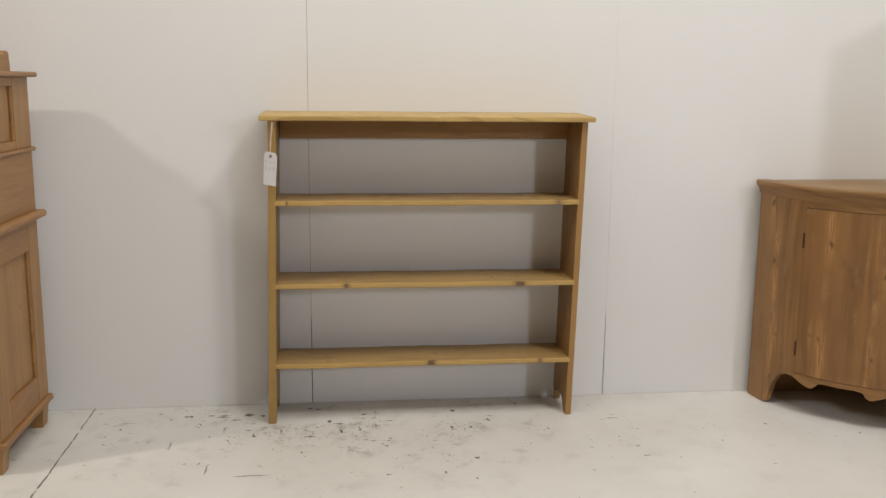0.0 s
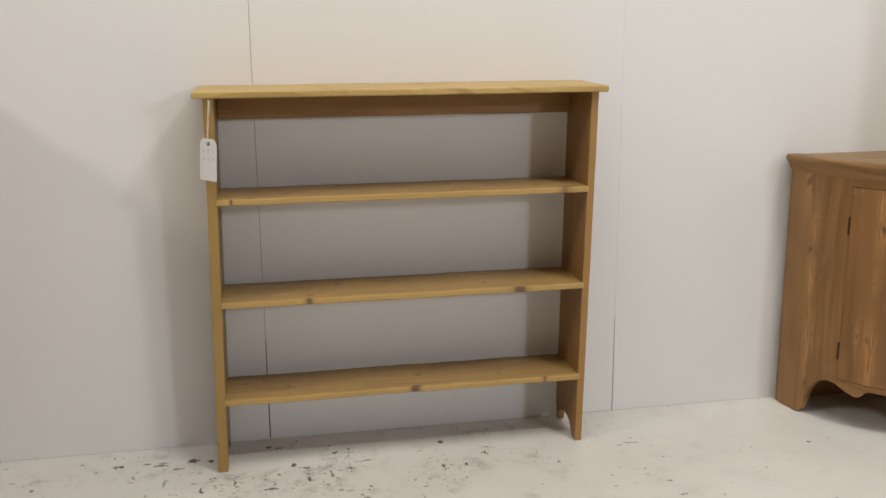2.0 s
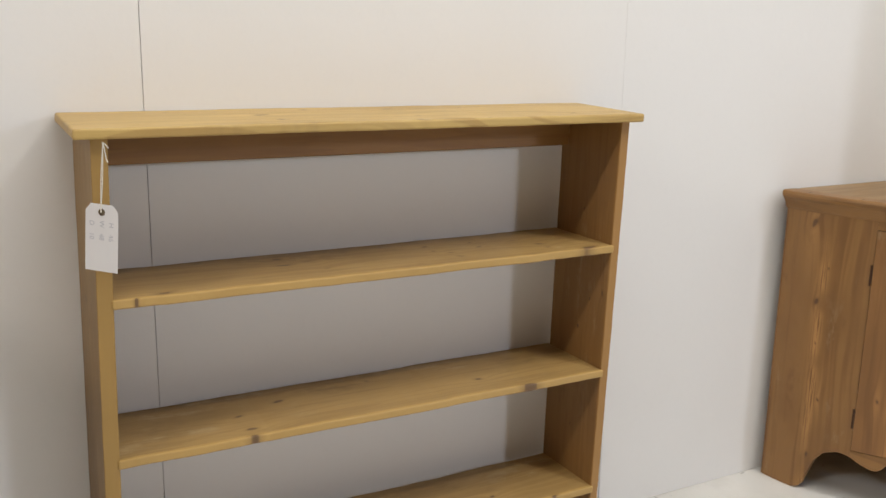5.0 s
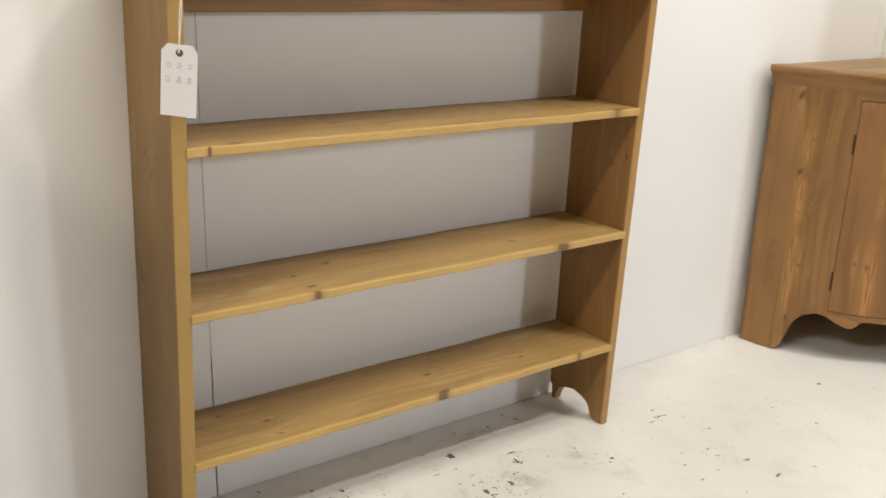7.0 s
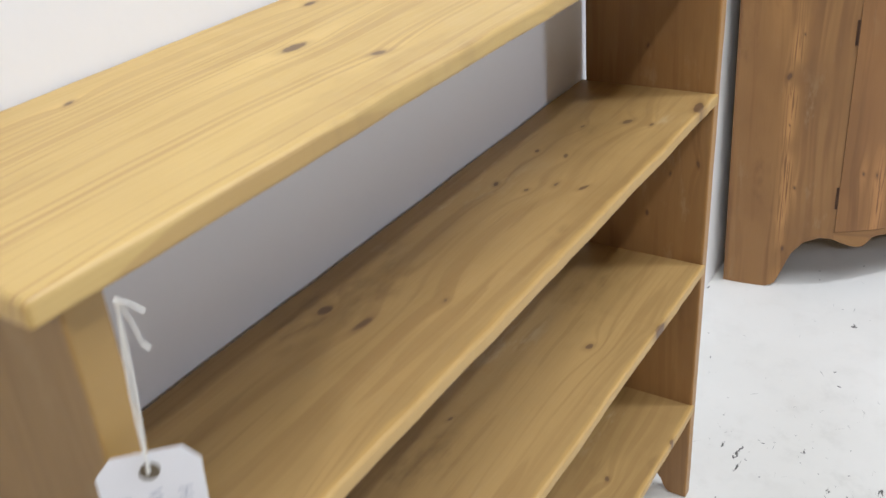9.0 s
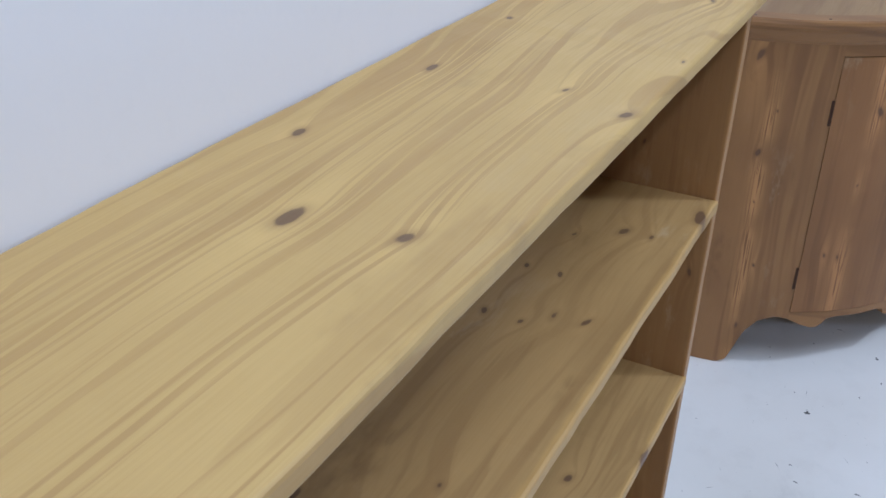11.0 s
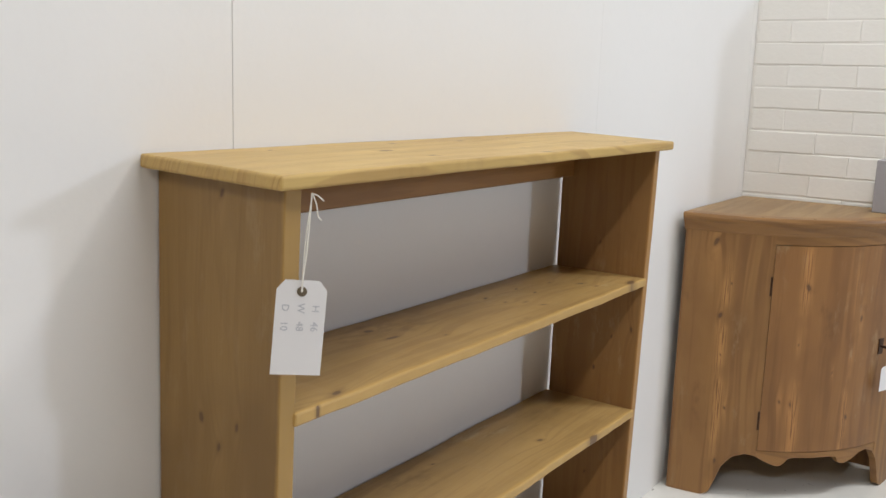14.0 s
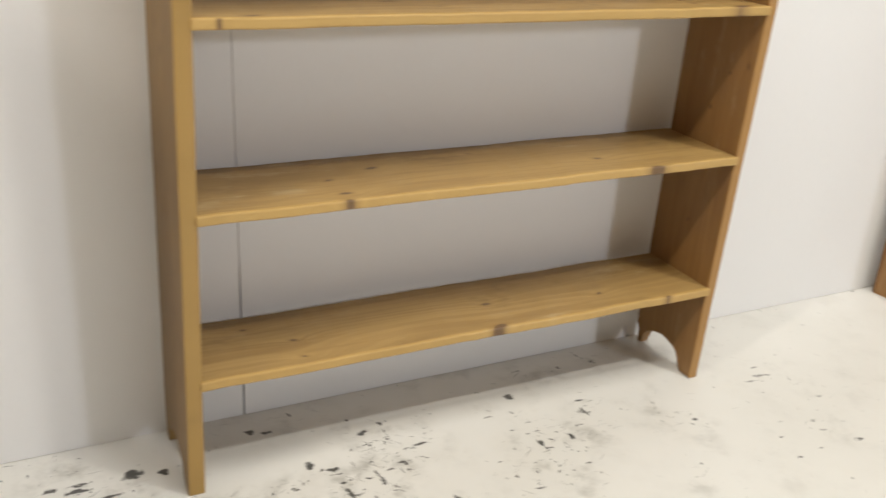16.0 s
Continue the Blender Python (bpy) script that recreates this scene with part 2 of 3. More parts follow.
OLD_PINE_Y = pine("old_pine_rail", "Y", "Z", AGED, AGED_LATE, [], lines=40.0, contrast=0.6, seed=37.0)
CAB_PINE = pine("cabinet_pine", "Z", "Y", (0.385, 0.215, 0.078), (0.23, 0.11, 0.036), [(0.5, -0.2, 0.006)], lines=45.0, contrast=0.6, seed=51.0)
CAB_PINE_Y = pine("cabinet_pine_rail", "Y", "Z", (0.36, 0.19, 0.068), (0.20, 0.09, 0.03), [], lines=45.0, contrast=0.6, seed=53.0)
OLD_PINE_X = pine("old_pine_top", "X", "Y", (0.33, 0.215, 0.095), AGED_LATE, [], lines=30.0, contrast=0.6, seed=41.0)


def white_paint(name, colour, rough=0.55, grain=60.0, depth=0.0008, dirt=0.06):
    m, nt, bsdf = material(name)
    g = Net(nt)
    p = g.node("ShaderNodeTexCoord", (), 3)
    big = g.noise(p, 1.7, 4.0)
    fine = g.noise(p, grain, 4.0, 0.6)
    col = g.mix(g.math("MULTIPLY", g.ramp(big, 0.4, 0.8), dirt * 2), colour, tuple(c * k for c, k in zip(colour, (0.86, 0.84, 0.80))))
    col = g.mix(g.math("MULTIPLY", g.ramp(fine, 0.5, 0.8), dirt), col, tuple(c * 0.8 for c in colour))
    nt.links.new(col, bsdf.inputs["Base Color"])
    bsdf.inputs["Roughness"].default_value = rough
    g.bump(fine, 0.35, depth, bsdf)
    return m


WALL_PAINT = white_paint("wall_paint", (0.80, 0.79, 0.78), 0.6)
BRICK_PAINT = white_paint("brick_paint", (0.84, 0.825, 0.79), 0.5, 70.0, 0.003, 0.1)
# greys of the unseen ceiling and far walls: set for how much light they bounce
CEILING_BOUNCE_GREY = white_paint("ceiling_bounce_grey", (0.38, 0.35, 0.31), 0.8)
FAR_BOUNCE_GREY = white_paint("far_wall_bounce_grey", (0.30, 0.27, 0.235), 0.8)


FLAKES = [(-0.10, 0.102, 0.02, 0.014), (-0.20, 0.087, 0.022, 0.009), (-0.243, 0.107, 0.014, 0.006), (-0.045, 0.088, 0.012, 0.01), (0.134, 0.159, 0.01, 0.01),
          (0.165, 0.147, 0.012, 0.007), (0.21, 0.006, 0.01, 0.008), (0.25, -0.02, 0.012, 0.008), (0.345, 0.072, 0.012, 0.008), (0.698, 0.085, 0.012, 0.01),
          (1.316, -0.054, 0.03, 0.003), (-0.33, 0.105, 0.022, 0.008), (-0.178, -0.04, 0.003, 0.035), (-0.354, -0.188, 0.0028, 0.05), (-0.198, -0.403, 0.0028, 0.05),
          (-0.043, -0.468, 0.06, 0.003), (0.41, -0.50, 0.008, 0.008), (0.604, -0.50, 0.007, 0.009), (0.726, -0.388, 0.007, 0.008), (1.326, -0.423, 0.014, 0.005), (1.889, -0.165, 0.006, 0.008)]


def floor_material():
    """White paint on an old worn floor: dark flakes where the paint is lost, thickest round the bookcase."""
    m, nt, bsdf = material("floor_paint")
    g = Net(nt)
    p = g.node("ShaderNodeTexCoord", (), 3)
    xyz = g.object_xyz()
    cloud = g.noise(p, 1.1, 4.0)
    smear = g.noise(p, 7.0, 4.0, 0.6)
    col = g.mix(g.ramp(cloud, 0.3, 0.75), (0.735, 0.722, 0.685), (0.645, 0.63, 0.585))
    col = g.mix(g.math("MULTIPLY", g.ramp(smear, 0.5, 0.85), 0.35), col, (0.50, 0.475, 0.43))
    # worn patch before the wall
    dx = g.math("MULTIPLY", g.math("SUBTRACT", xyz[0], 0.18), 0.85)
    dy = g.math("MULTIPLY", g.math("ADD", xyz[1], 0.08), 2.2)
    worn = g.math("EXPONENT", g.math("MULTIPLY", g.math("ADD", g.math("MULTIPLY", dx, dx), g.math("MULTIPLY", dy, dy)), -1.0))
    worn = g.math("MULTIPLY", worn, g.math("MULTIPLY_ADD", g.ramp(g.noise(p, 4.2, 2.0), 0.40, 0.62), 1.15, 0.05))
    grey = g.math("MULTIPLY", worn, g.ramp(g.noise(p, 11.0, 4.0, 0.65), 0.48, 0.74))
    col = g.mix(g.math("MULTIPLY", grey, 0.65), col, (0.27, 0.255, 0.22))
    flake = None
    for stretch, scale, cut in (((1.0, 2.6), 17.0, 0.715), ((2.8, 1.0), 15.0, 0.725), ((1.2, 1.2), 42.0, 0.725)):
        q = g.combine(g.math("MULTIPLY", xyz[0], stretch[0]), g.math("MULTIPLY", xyz[1], stretch[1]), scale)
        n = g.noise(q, scale, 3.0, 0.62)
        n = g.math("MULTIPLY_ADD", worn, 0.085, n)
        f = g.ramp(n, cut, cut + 0.03)
        flake = f if flake is None else g.math("MAXIMUM", flake, f)
    for turn, seed_ in ((0.6, 3.0), (-0.9, 8.0), (0.05, 15.0)):  # fine scratches
        along = g.math("ADD", g.math("MULTIPLY", xyz[0], math.cos(turn)), g.math("MULTIPLY", xyz[1], math.sin(turn)))
        over = g.math("SUBTRACT", g.math("MULTIPLY", xyz[1], math.cos(turn)), g.math("MULTIPLY", xyz[0], math.sin(turn)))
        n = g.noise(g.combine(g.math("MULTIPLY", along, 16.0), g.math("MULTIPLY", over, 190.0), seed_), 1.0, 2.0)
        n = g.math("MULTIPLY", g.ramp(g.math("MULTIPLY_ADD", worn, 0.07, n), 0.74, 0.80), 0.6)
        flake = g.math("MAXIMUM", flake, n)
    # single flakes: x, y, half length along x, half breadth along y
    ragged = g.node("ShaderNodeVectorMath", (p, g.node("ShaderNodeVectorMath", (g.node("ShaderNodeTexNoise", (p, None, 70.0, 4.0), 1), (0.036, 0.036, 0.0)), operation="MULTIPLY")), operation="ADD")
    for fx, fy, a, c in FLAKES:
        d = g.node("ShaderNodeVectorMath", (ragged, (fx + 0.018, fy + 0.018, 0.0)), operation="SUBTRACT")
        d = g.node("ShaderNodeVectorMath", (d, (1 / a, 1 / c, 0.0)), operation="MULTIPLY")
        d = g.node("ShaderNodeVectorMath", (d,), 1, operation="LENGTH")
        flake = g.math("MAXIMUM", flake, g.math("SUBTRACT", 1.0, g.ramp(d, 0.75, 1.05)))
    wob = g.math("MULTIPLY_ADD", g.noise(p, 9.0, 3.0), 0.02, 0.70)
    crack = g.math("ABSOLUTE", g.math("ADD", xyz[0], wob))
    crack = g.math("SUBTRACT", 1.0, g.ramp(crack, 0.0012, 0.0045))
    crack = g.math("MULTIPLY", crack, g.ramp(g.noise(p, 22.0, 2.0), 0.30, 0.48))
    col = g.mix(g.math("MULTIPLY", g.math("MAXIMUM", flake, crack), 0.92), col, (0.035, 0.032, 0.028))
    nt.links.new(col, bsdf.inputs["Base Color"])
    bsdf.inputs["Roughness"].default_value = 0.42
    g.plug(bsdf.inputs["Roughness"], g.math("MULTIPLY_ADD", smear, 0.25, 0.3))
    g.bump(g.math("SUBTRACT", g.noise(p, 25.0, 4.0), g.math("MULTIPLY", flake, 0.7)), 0.3, 0.002, bsdf)
    return m


def plain(name, colour, rough=0.6, metal=0.0, grain=120.0, spread=0.12):
    m, nt, bsdf = material(name)
    g = Net(nt)
    n = g.noise(g.node("ShaderNodeTexCoord", (), 3), grain, 3.0)
    nt.links.new(g.mix(g.math("MULTIPLY", n, spread * 2), colour, tuple(c * 0.7 for c in colour)), bsdf.inputs["Base Color"])
    bsdf.inputs["Roughness"].default_value, bsdf.inputs["Metallic"].default_value = rough, metal
    return m


FLOOR_PAINT = floor_material()
CARD = plain("tag_card", (0.80, 0.80, 0.82), 0.7, 0.0, 60.0, 0.04)
EYELET = plain("eyelet", (0.13, 0.10, 0.06), 0.5)
STRING = plain("cotton_string", (0.80, 0.78, 0.72), 0.9, 0.0, 600.0)
PENCIL = plain("pencil", (0.55, 0.57, 0.63), 0.7, 0.0, 400.0, 0.3)
IRON = plain("dark_iron", (0.075, 0.042, 0.028), 0.45, 0.8)
BRASS = plain("worn_brass", (0.42, 0.31, 0.15), 0.4, 0.9)
GAP_DARK = plain("gap_dark", (0.16, 0.155, 0.15), 0.9)
GREY_CARD = plain("grey_card", (0.36, 0.35, 0.37), 0.7)


# ---- mesh helpers ----
def link(name, bm, mat, parent=None, label="", shear=None, smooth=False):
    bmesh.ops.recalc_face_normals(bm, faces=bm.faces)
    if shear:
        for v in bm.verts:
            v.co.x, v.co.y = v.co.x + shear[0] * v.co.z, v.co.y + shear[1] * v.co.z
    mesh = bpy.data.meshes.new(name)
    bm.to_mesh(mesh)
    bm.free()
    if smooth:
        for p in mesh.polygons:
            p.use_smooth = True
    mesh.materials.append(mat)
    ob = new(name, mesh)
    ob.parent = parent
    if label:
        ob["label"] = label
    return ob


def part(name, bm, mat, parent, label="", shear=None, smooth=False):
    return link(name, bm, mat, parent, label, shear, smooth)


def box(lo, hi, bevel=0.0, segments=2):
    bm = bmesh.new()
    bmesh.ops.create_cube(bm, size=1.0)
    for v in bm.verts:
        v.co = Vector([lo[i] if v.co[i] < 0 else hi[i] for i in range(3)])
    if bevel:
        bmesh.ops.bevel(bm, geom=list(bm.edges), offset=bevel, segments=segments, affect="EDGES", profile=0.5)
    return bm


def wear(bm, axis, step, amount, seed):
    """Cuts a board crosswise every step metres and lets its surface wander a little, as hand-planed wood does."""
    values = [v.co[axis] for v in bm.verts]
    lo, hi = min(values), max(values)
    normal = Vector([1.0 if i == axis else 0.0 for i in range(3)])
    for k in range(1, int((hi - lo) / step)):
        bmesh.ops.bisect_plane(bm, geom=list(bm.verts) + list(bm.edges) + list(bm.faces), plane_co=normal * (lo + k * step), plane_no=normal)
    for v in bm.verts:
        if lo + 0.02 < v.co[axis] < hi - 0.02:
            for i in range(3):
                if i != axis:
                    q = Vector((v.co[axis] * 9.0, seed + 5.0 * i, v.co[(i + 1) % 3] * 1.5))
                    r = Vector((v.co[axis] * 34.0, seed + 3.0 * i, v.co[(i + 1) % 3] * 20.0))
                    v.co[i] += amount * (noise.noise(q) + 0.55 * noise.noise(r))
    return bm


def prism(outline, place, thick, bevel=0.0):
    """A flat board: outline points (a, b) put into space by place(a, b, depth)."""
    bm = bmesh.new()
    rings = [[bm.verts.new(place(a, b, d)) for a, b in outline] for d in (0.0, thick)]
    n = len(outline)
    bm.faces.new(rings[0])
    bm.faces.new(rings[1][::-1])
    sides = [bm.faces.new((rings[0][i], rings[0][(i + 1) % n], rings[1][(i + 1) % n], rings[1][i])) for i in range(n)]
    if bevel:
        rim = [e for e in bm.edges if sum(f in sides for f in e.link_faces) == 1]
        bmesh.ops.bevel(bm, geom=rim, offset=bevel, segments=2, affect="EDGES", profile=0.5)
    return bm


def tube(points, radius, sides=8):
    bm = bmesh.new()
    pts = [Vector(p) for p in points]
    rings = []
    for i, p in enumerate(pts):
        d = (pts[min(i + 1, len(pts) - 1)] - pts[max(i - 1, 0)]).normalized()
        side = d.cross(Vector((0.31, 0.2, 0.93))).normalized()
        up = side.cross(d)
        rings.append([bm.verts.new(p + radius * (math.cos(a) * side + math.sin(a) * up)) for a in [2 * math.pi * k / sides for k in range(sides)]])
    for a, b in zip(rings, rings[1:]):
        for k in range(sides):
            bm.faces.new((a[k], a[(k + 1) % sides], b[(k + 1) % sides], b[k]))
    bm.faces.new(rings[0])
    bm.faces.new(rings[-1][::-1])
    return bm


def thing(name, m, label, category, group=""):
    ob = new(name)
    ob.matrix_world = m
    ob.empty_display_size = 0.1
    return tagged(ob, label, category, group)


# ---- the room ----
floor = link("floor", box((-5.0, -8.0, -0.2), (6.0, WALL_Y + 0.2, 0.0)), FLOOR_PAINT)
tagged(floor, "white painted floor, scuffed, with chipped dark flakes", "floor", kind="structure")
# ceiling and far walls: unseen, added to close the room and hold down bounce
ceiling = link("ceiling", box((-5.0, -8.0, CEILING), (6.0, WALL_Y + 0.2, CEILING + 0.2)), CEILING_BOUNCE_GREY)
tagged(ceiling, "unseen plain ceiling, its grey set for bounced light", "ceiling", kind="structure")
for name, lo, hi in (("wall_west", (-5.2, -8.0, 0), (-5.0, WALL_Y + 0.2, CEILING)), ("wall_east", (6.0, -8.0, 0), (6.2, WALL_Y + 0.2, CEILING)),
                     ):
    tagged(link(name, box(lo, hi), FAR_BOUNCE_GREY), "unseen plain wall, its grey set for bounced light", "wall", kind="structure")

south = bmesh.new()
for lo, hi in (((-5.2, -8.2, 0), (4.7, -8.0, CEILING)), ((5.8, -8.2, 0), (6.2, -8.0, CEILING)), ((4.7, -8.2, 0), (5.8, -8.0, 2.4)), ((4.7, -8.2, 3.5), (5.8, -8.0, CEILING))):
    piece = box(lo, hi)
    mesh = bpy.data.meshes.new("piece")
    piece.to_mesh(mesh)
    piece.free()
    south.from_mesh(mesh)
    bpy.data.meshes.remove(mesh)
tagged(link("wall_south", south, FAR_BOUNCE_GREY), "unseen plain wall with a window opening, its grey set for bounced light", "wall", kind="structure")

# back wall: boards 1.22 m wide with narrow dark seams
wall_north = link("wall_north", box((-5.0, WALL_Y + 0.012, 0.0), (6.0, WALL_Y + 0.2, CEILING)), GAP_DARK)
tagged(wall_north, "white painted board wall with narrow vertical seams", "wall", kind="structure")
SEAM, PANEL = 0.142, 1.21
for i in range(-5, 6):
    x0, x1 = SEAM + i * PANEL, SEAM + (i + 1) * PANEL
    if x1 < -4.9 or x0 > 5.9:
        continue
    x0, x1 = max(x0, -5.0), min(x1, 6.0)
    def gap(x):
        """Half the seam's width at the floor, at 0.33 m, at 0.36 m and above."""
        return (0.0017, 0.0013, 0.0003, 0.0002) if abs(x - SEAM - PANEL) < 0.01 else (0.0017, 0.0015, 0.0007, 0.0006)
    heights = (0.0006, 0.33, 0.36, CEILING)
    edge = [(x0 + s, z) for s, z in zip(gap(x0), heights)][::-1] + [(x1 - s, z) for s, z in zip(gap(x1), heights)]
    part("panel", prism(edge, lambda a, b, d: (a, WALL_Y + d, b), 0.0115, 0.0008), WALL_PAINT, wall_north)

# ---- bookcase ----
LEAN = (0.0195, -0.016)
WIDE, DEEP, HIGH, BOARD = 1.161, 0.221, 1.1475, 0.023
RISE = 0.032  # of the top towards the wall
bookcase = thing("bookcase", pose(0, 0, 0), "open honey-coloured pine bookcase with three shelves, against the wall", "bookcase")


def side_outline(gap):
    """Front, arched foot and back edge of a side; the back edge keeps gap metres from the wall."""
    back = [WALL_Y - gap - LEAN[1] * z for z in (0.05, HIGH)]
    pts = [(0.0, HIGH), (0.0, 0.001), (0.034, 0.001), (0.043, 0.008)]
    for k in range(11):
        a = math.pi * k / 10
        pts.append((0.115 - 0.068 * math.cos(a), 0.014 + 0.045 * math.sin(a) ** 0.8))
    pts += [(0.186, 0.001), (back[0] - 0.012, 0.001), (back[0] - 0.012, 0.04), (back[0], 0.046), (back[1], HIGH + RISE * back[1])]
    return pts


for x0, thick, mat, gap_ in ((-0.018, BOARD + 0.006, PINE_LEFT_SHADED, 0.004), (WIDE - BOARD - 0.002, BOARD, PINE_RIGHT_SHADED, 0.013)):
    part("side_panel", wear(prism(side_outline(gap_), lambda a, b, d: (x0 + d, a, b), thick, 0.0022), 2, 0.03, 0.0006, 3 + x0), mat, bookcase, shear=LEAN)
INNER = (0.012, WIDE - BOARD - 0.002)
top_board = wear(box((-0.048, -0.0225, HIGH), (1.182, DEEP + 0.017, HIGH + 0.019), 0.0045, 3), 0, 0.025, 0.0009, 1.0)
for v in top_board.verts:
    v.co.z += RISE * v.co.y + 0.0006
part("top_board", top_board, PINE_TOP, bookcase, "bright honey pine top with dark knots", shear=LEAN)
for z, back, mat in ((0.857, 0.2335, PINE_SHELF[0]), (0.545, 0.229, PINE_SHELF[1]), (0.236, 0.213, PINE_SHELF[2])):
    part("shelf", wear(box((INNER[0] - 0.005, -0.004, z - 0.019), (INNER[1] + 0.005, back, z), 0.0035, 2), 0, 0.02, 0.0016, 10 * z), mat, bookcase, shear=LEAN)
part("back_rail", box((INNER[0] + 0.0005, DEEP - 0.024, HIGH - 0.074), (INNER[1] - 0.0005, DEEP - 0.004, HIGH + 0.0055), 0.002, 1), PINE_RAIL_SHADED, bookcase, shear=LEAN)

# ---- price tag ----
TAG_TURN = -40
tag = thing("price_tag", pose(0.014, -0.037, 1.022, 0, 4.5, TAG_TURN), "white card tag on a cotton string, tied under the bookcase top", "tag")
W2, UP, DOWN = 0.031, 0.014, 0.106
outline = [(-W2, -DOWN), (W2, -DOWN), (W2, UP - 0.012), (W2 - 0.010, UP), (-W2 + 0.010, UP), (-W2, UP - 0.012)]
part("card", prism(outline, lambda a, b, d: (a, d - 0.0003, b), 0.0006), CARD, tag)
ring = [(0.0062 * math.cos(a), 0.0062 * math.sin(a)) for a in [2 * math.pi * k / 20 for k in range(20)]]
part("eyelet", prism(ring, lambda a, b, d: (a, d - 0.0009, b), 0.0018), EYELET, tag, "dark reinforced eyelet")
for i, side in enumerate((-0.0022, 0.0016)):
    pts = [(side * math.sin(math.pi * k / 10) - 0.001 * i + 0.0025 * k / 10, -0.0022, 0.122 * k / 10) for k in range(11)]
    part("string", tube(pts, 0.0009, 6), STRING, tag, "white cotton string")
for pts in ([(0.002, -0.003, 0.121), (0.008, -0.006, 0.120), (0.016, -0.008, 0.114)], [(0.003, -0.003, 0.120), (0.008, -0.006, 0.108), (0.011, -0.006, 0.094), (0.015, -0.008, 0.090)]):
    part("string_end", tube(pts, 0.0008, 6), STRING, tag)


def writing(text, place, size, parent):
    curve = bpy.data.curves.new("writing", "FONT")
    curve.body, curve.size, curve.align_x, curve.align_y = text, size, "CENTER", "CENTER"
    flat = bpy.data.objects.new("writing", curve)
    scene.collection.objects.link(flat)
    bpy.context.view_layer.update()
    mesh = bpy.data.meshes.new_from_object(flat.evaluated_get(bpy.context.evaluated_depsgraph_get()))
    bpy.data.objects.remove(flat)
    mesh.materials.clear()
    mesh.materials.append(PENCIL)
    ob = new("writing", mesh)
    ob.parent = parent
    ob.matrix_local = pose(*place, 90, 90, 0)
    return ob


for x, first, second in ((0.018, "H", "46"), (0.0, "W", "48"), (-0.019, "D", "10")):
    writing(first, (x, -0.0008, -0.021), 0.0125, tag)
    writing(second, (x, -0.0008, -0.044), 0.0125, tag)

# ---- corner cupboard ----
ARC_C, ARC_R = Vector((2.558, 0.197)), 0.579
A0, A1 = math.radians(-179.8), math.radians(-90.2)
cupboard = thing("corner_cupboard", pose(ARC_C.x, ARC_C.y, 0), "bow-fronted old pine corner cupboard with one door and a scalloped plinth", "cupboard")


def on_arc(f, r, z):
    a = A0 + (A1 - A0) * f
    return Vector((r * math.cos(a), r * math.sin(a), z))


def apron(f):
    """Height of the scalloped lower edge; f from 0 to 1 along the front."""
    f = (min(f, 1 - f) - 0.031) / 0.9375
    keys = [(-0.04, 0.0), (0.098, 0.0), (0.125, 0.012), (0.142, 0.05), (0.165, 0.105), (0.20, 0.142), (0.245, 0.156), (0.28, 0.152), (0.32, 0.134), (0.36, 0.122), (0.385, 0.126), (0.40, 0.147), (0.43, 0.152), (0.5, 0.15)]
    for (a, p), (b, q) in zip(keys, keys[1:]):
        if f <= b:
            t = (f - a) / (b - a)
            return p + (q - p) * t
    return 0.15


def curved(f0, f1, r_in, r_out, low, high, steps=40):
    """A bent board from f0 to f1 along the bow; low, high: heights or functions of f."""
    bm = bmesh.new()
    rows = []
    for k in range(steps + 1):
        f = f0 + (f1 - f0) * k / steps
        zl = low(f) if callable(low) else low
        zh = high(f) if callable(high) else high
        rows.append([bm.verts.new(on_arc(f, r, z)) for r, z in ((r_out, zl), (r_out, zh), (r_in, zh), (r_in, zl))])
    for a, b in zip(rows, rows[1:]):
        for i in range(4):
            bm.faces.new((a[i], a[(i + 1) % 4], b[(i + 1) % 4], b[i]))
    bm.faces.new(rows[0])
    bm.faces.new(rows[-1][::-1])
    return bm


D0, D1 = 0.3, 0.79
DOOR_LOW, DOOR_HIGH, BODY_HIGH = 0.172, 0.828, 0.872
part("stile", curved(0.0, D0 - 0.0012, ARC_R - 0.022, ARC_R, apron, BODY_HIGH), BOW_STILE, cupboard, smooth=False)
part("stile", curved(D1 + 0.002, 1.0, ARC_R - 0.022, ARC_R, apron, BODY_HIGH), BOW_STILE, cupboard)
part("door", curved(D0, D1, ARC_R - 0.02, ARC_R + 0.001, DOOR_LOW, DOOR_HIGH), BOW_DOOR, cupboard)
part("top_rail", curved(D0 - 0.0015, D1 + 0.0015, ARC_R - 0.022, ARC_R - 0.001, DOOR_HIGH + 0.002, BODY_HIGH), BOW_RAIL, cupboard)
part("apron", curved(D0 - 0.0015, D1 + 0.0015, ARC_R - 0.022, ARC_R - 0.001, apron, DOOR_LOW - 0.002), BOW_RAIL, cupboard)


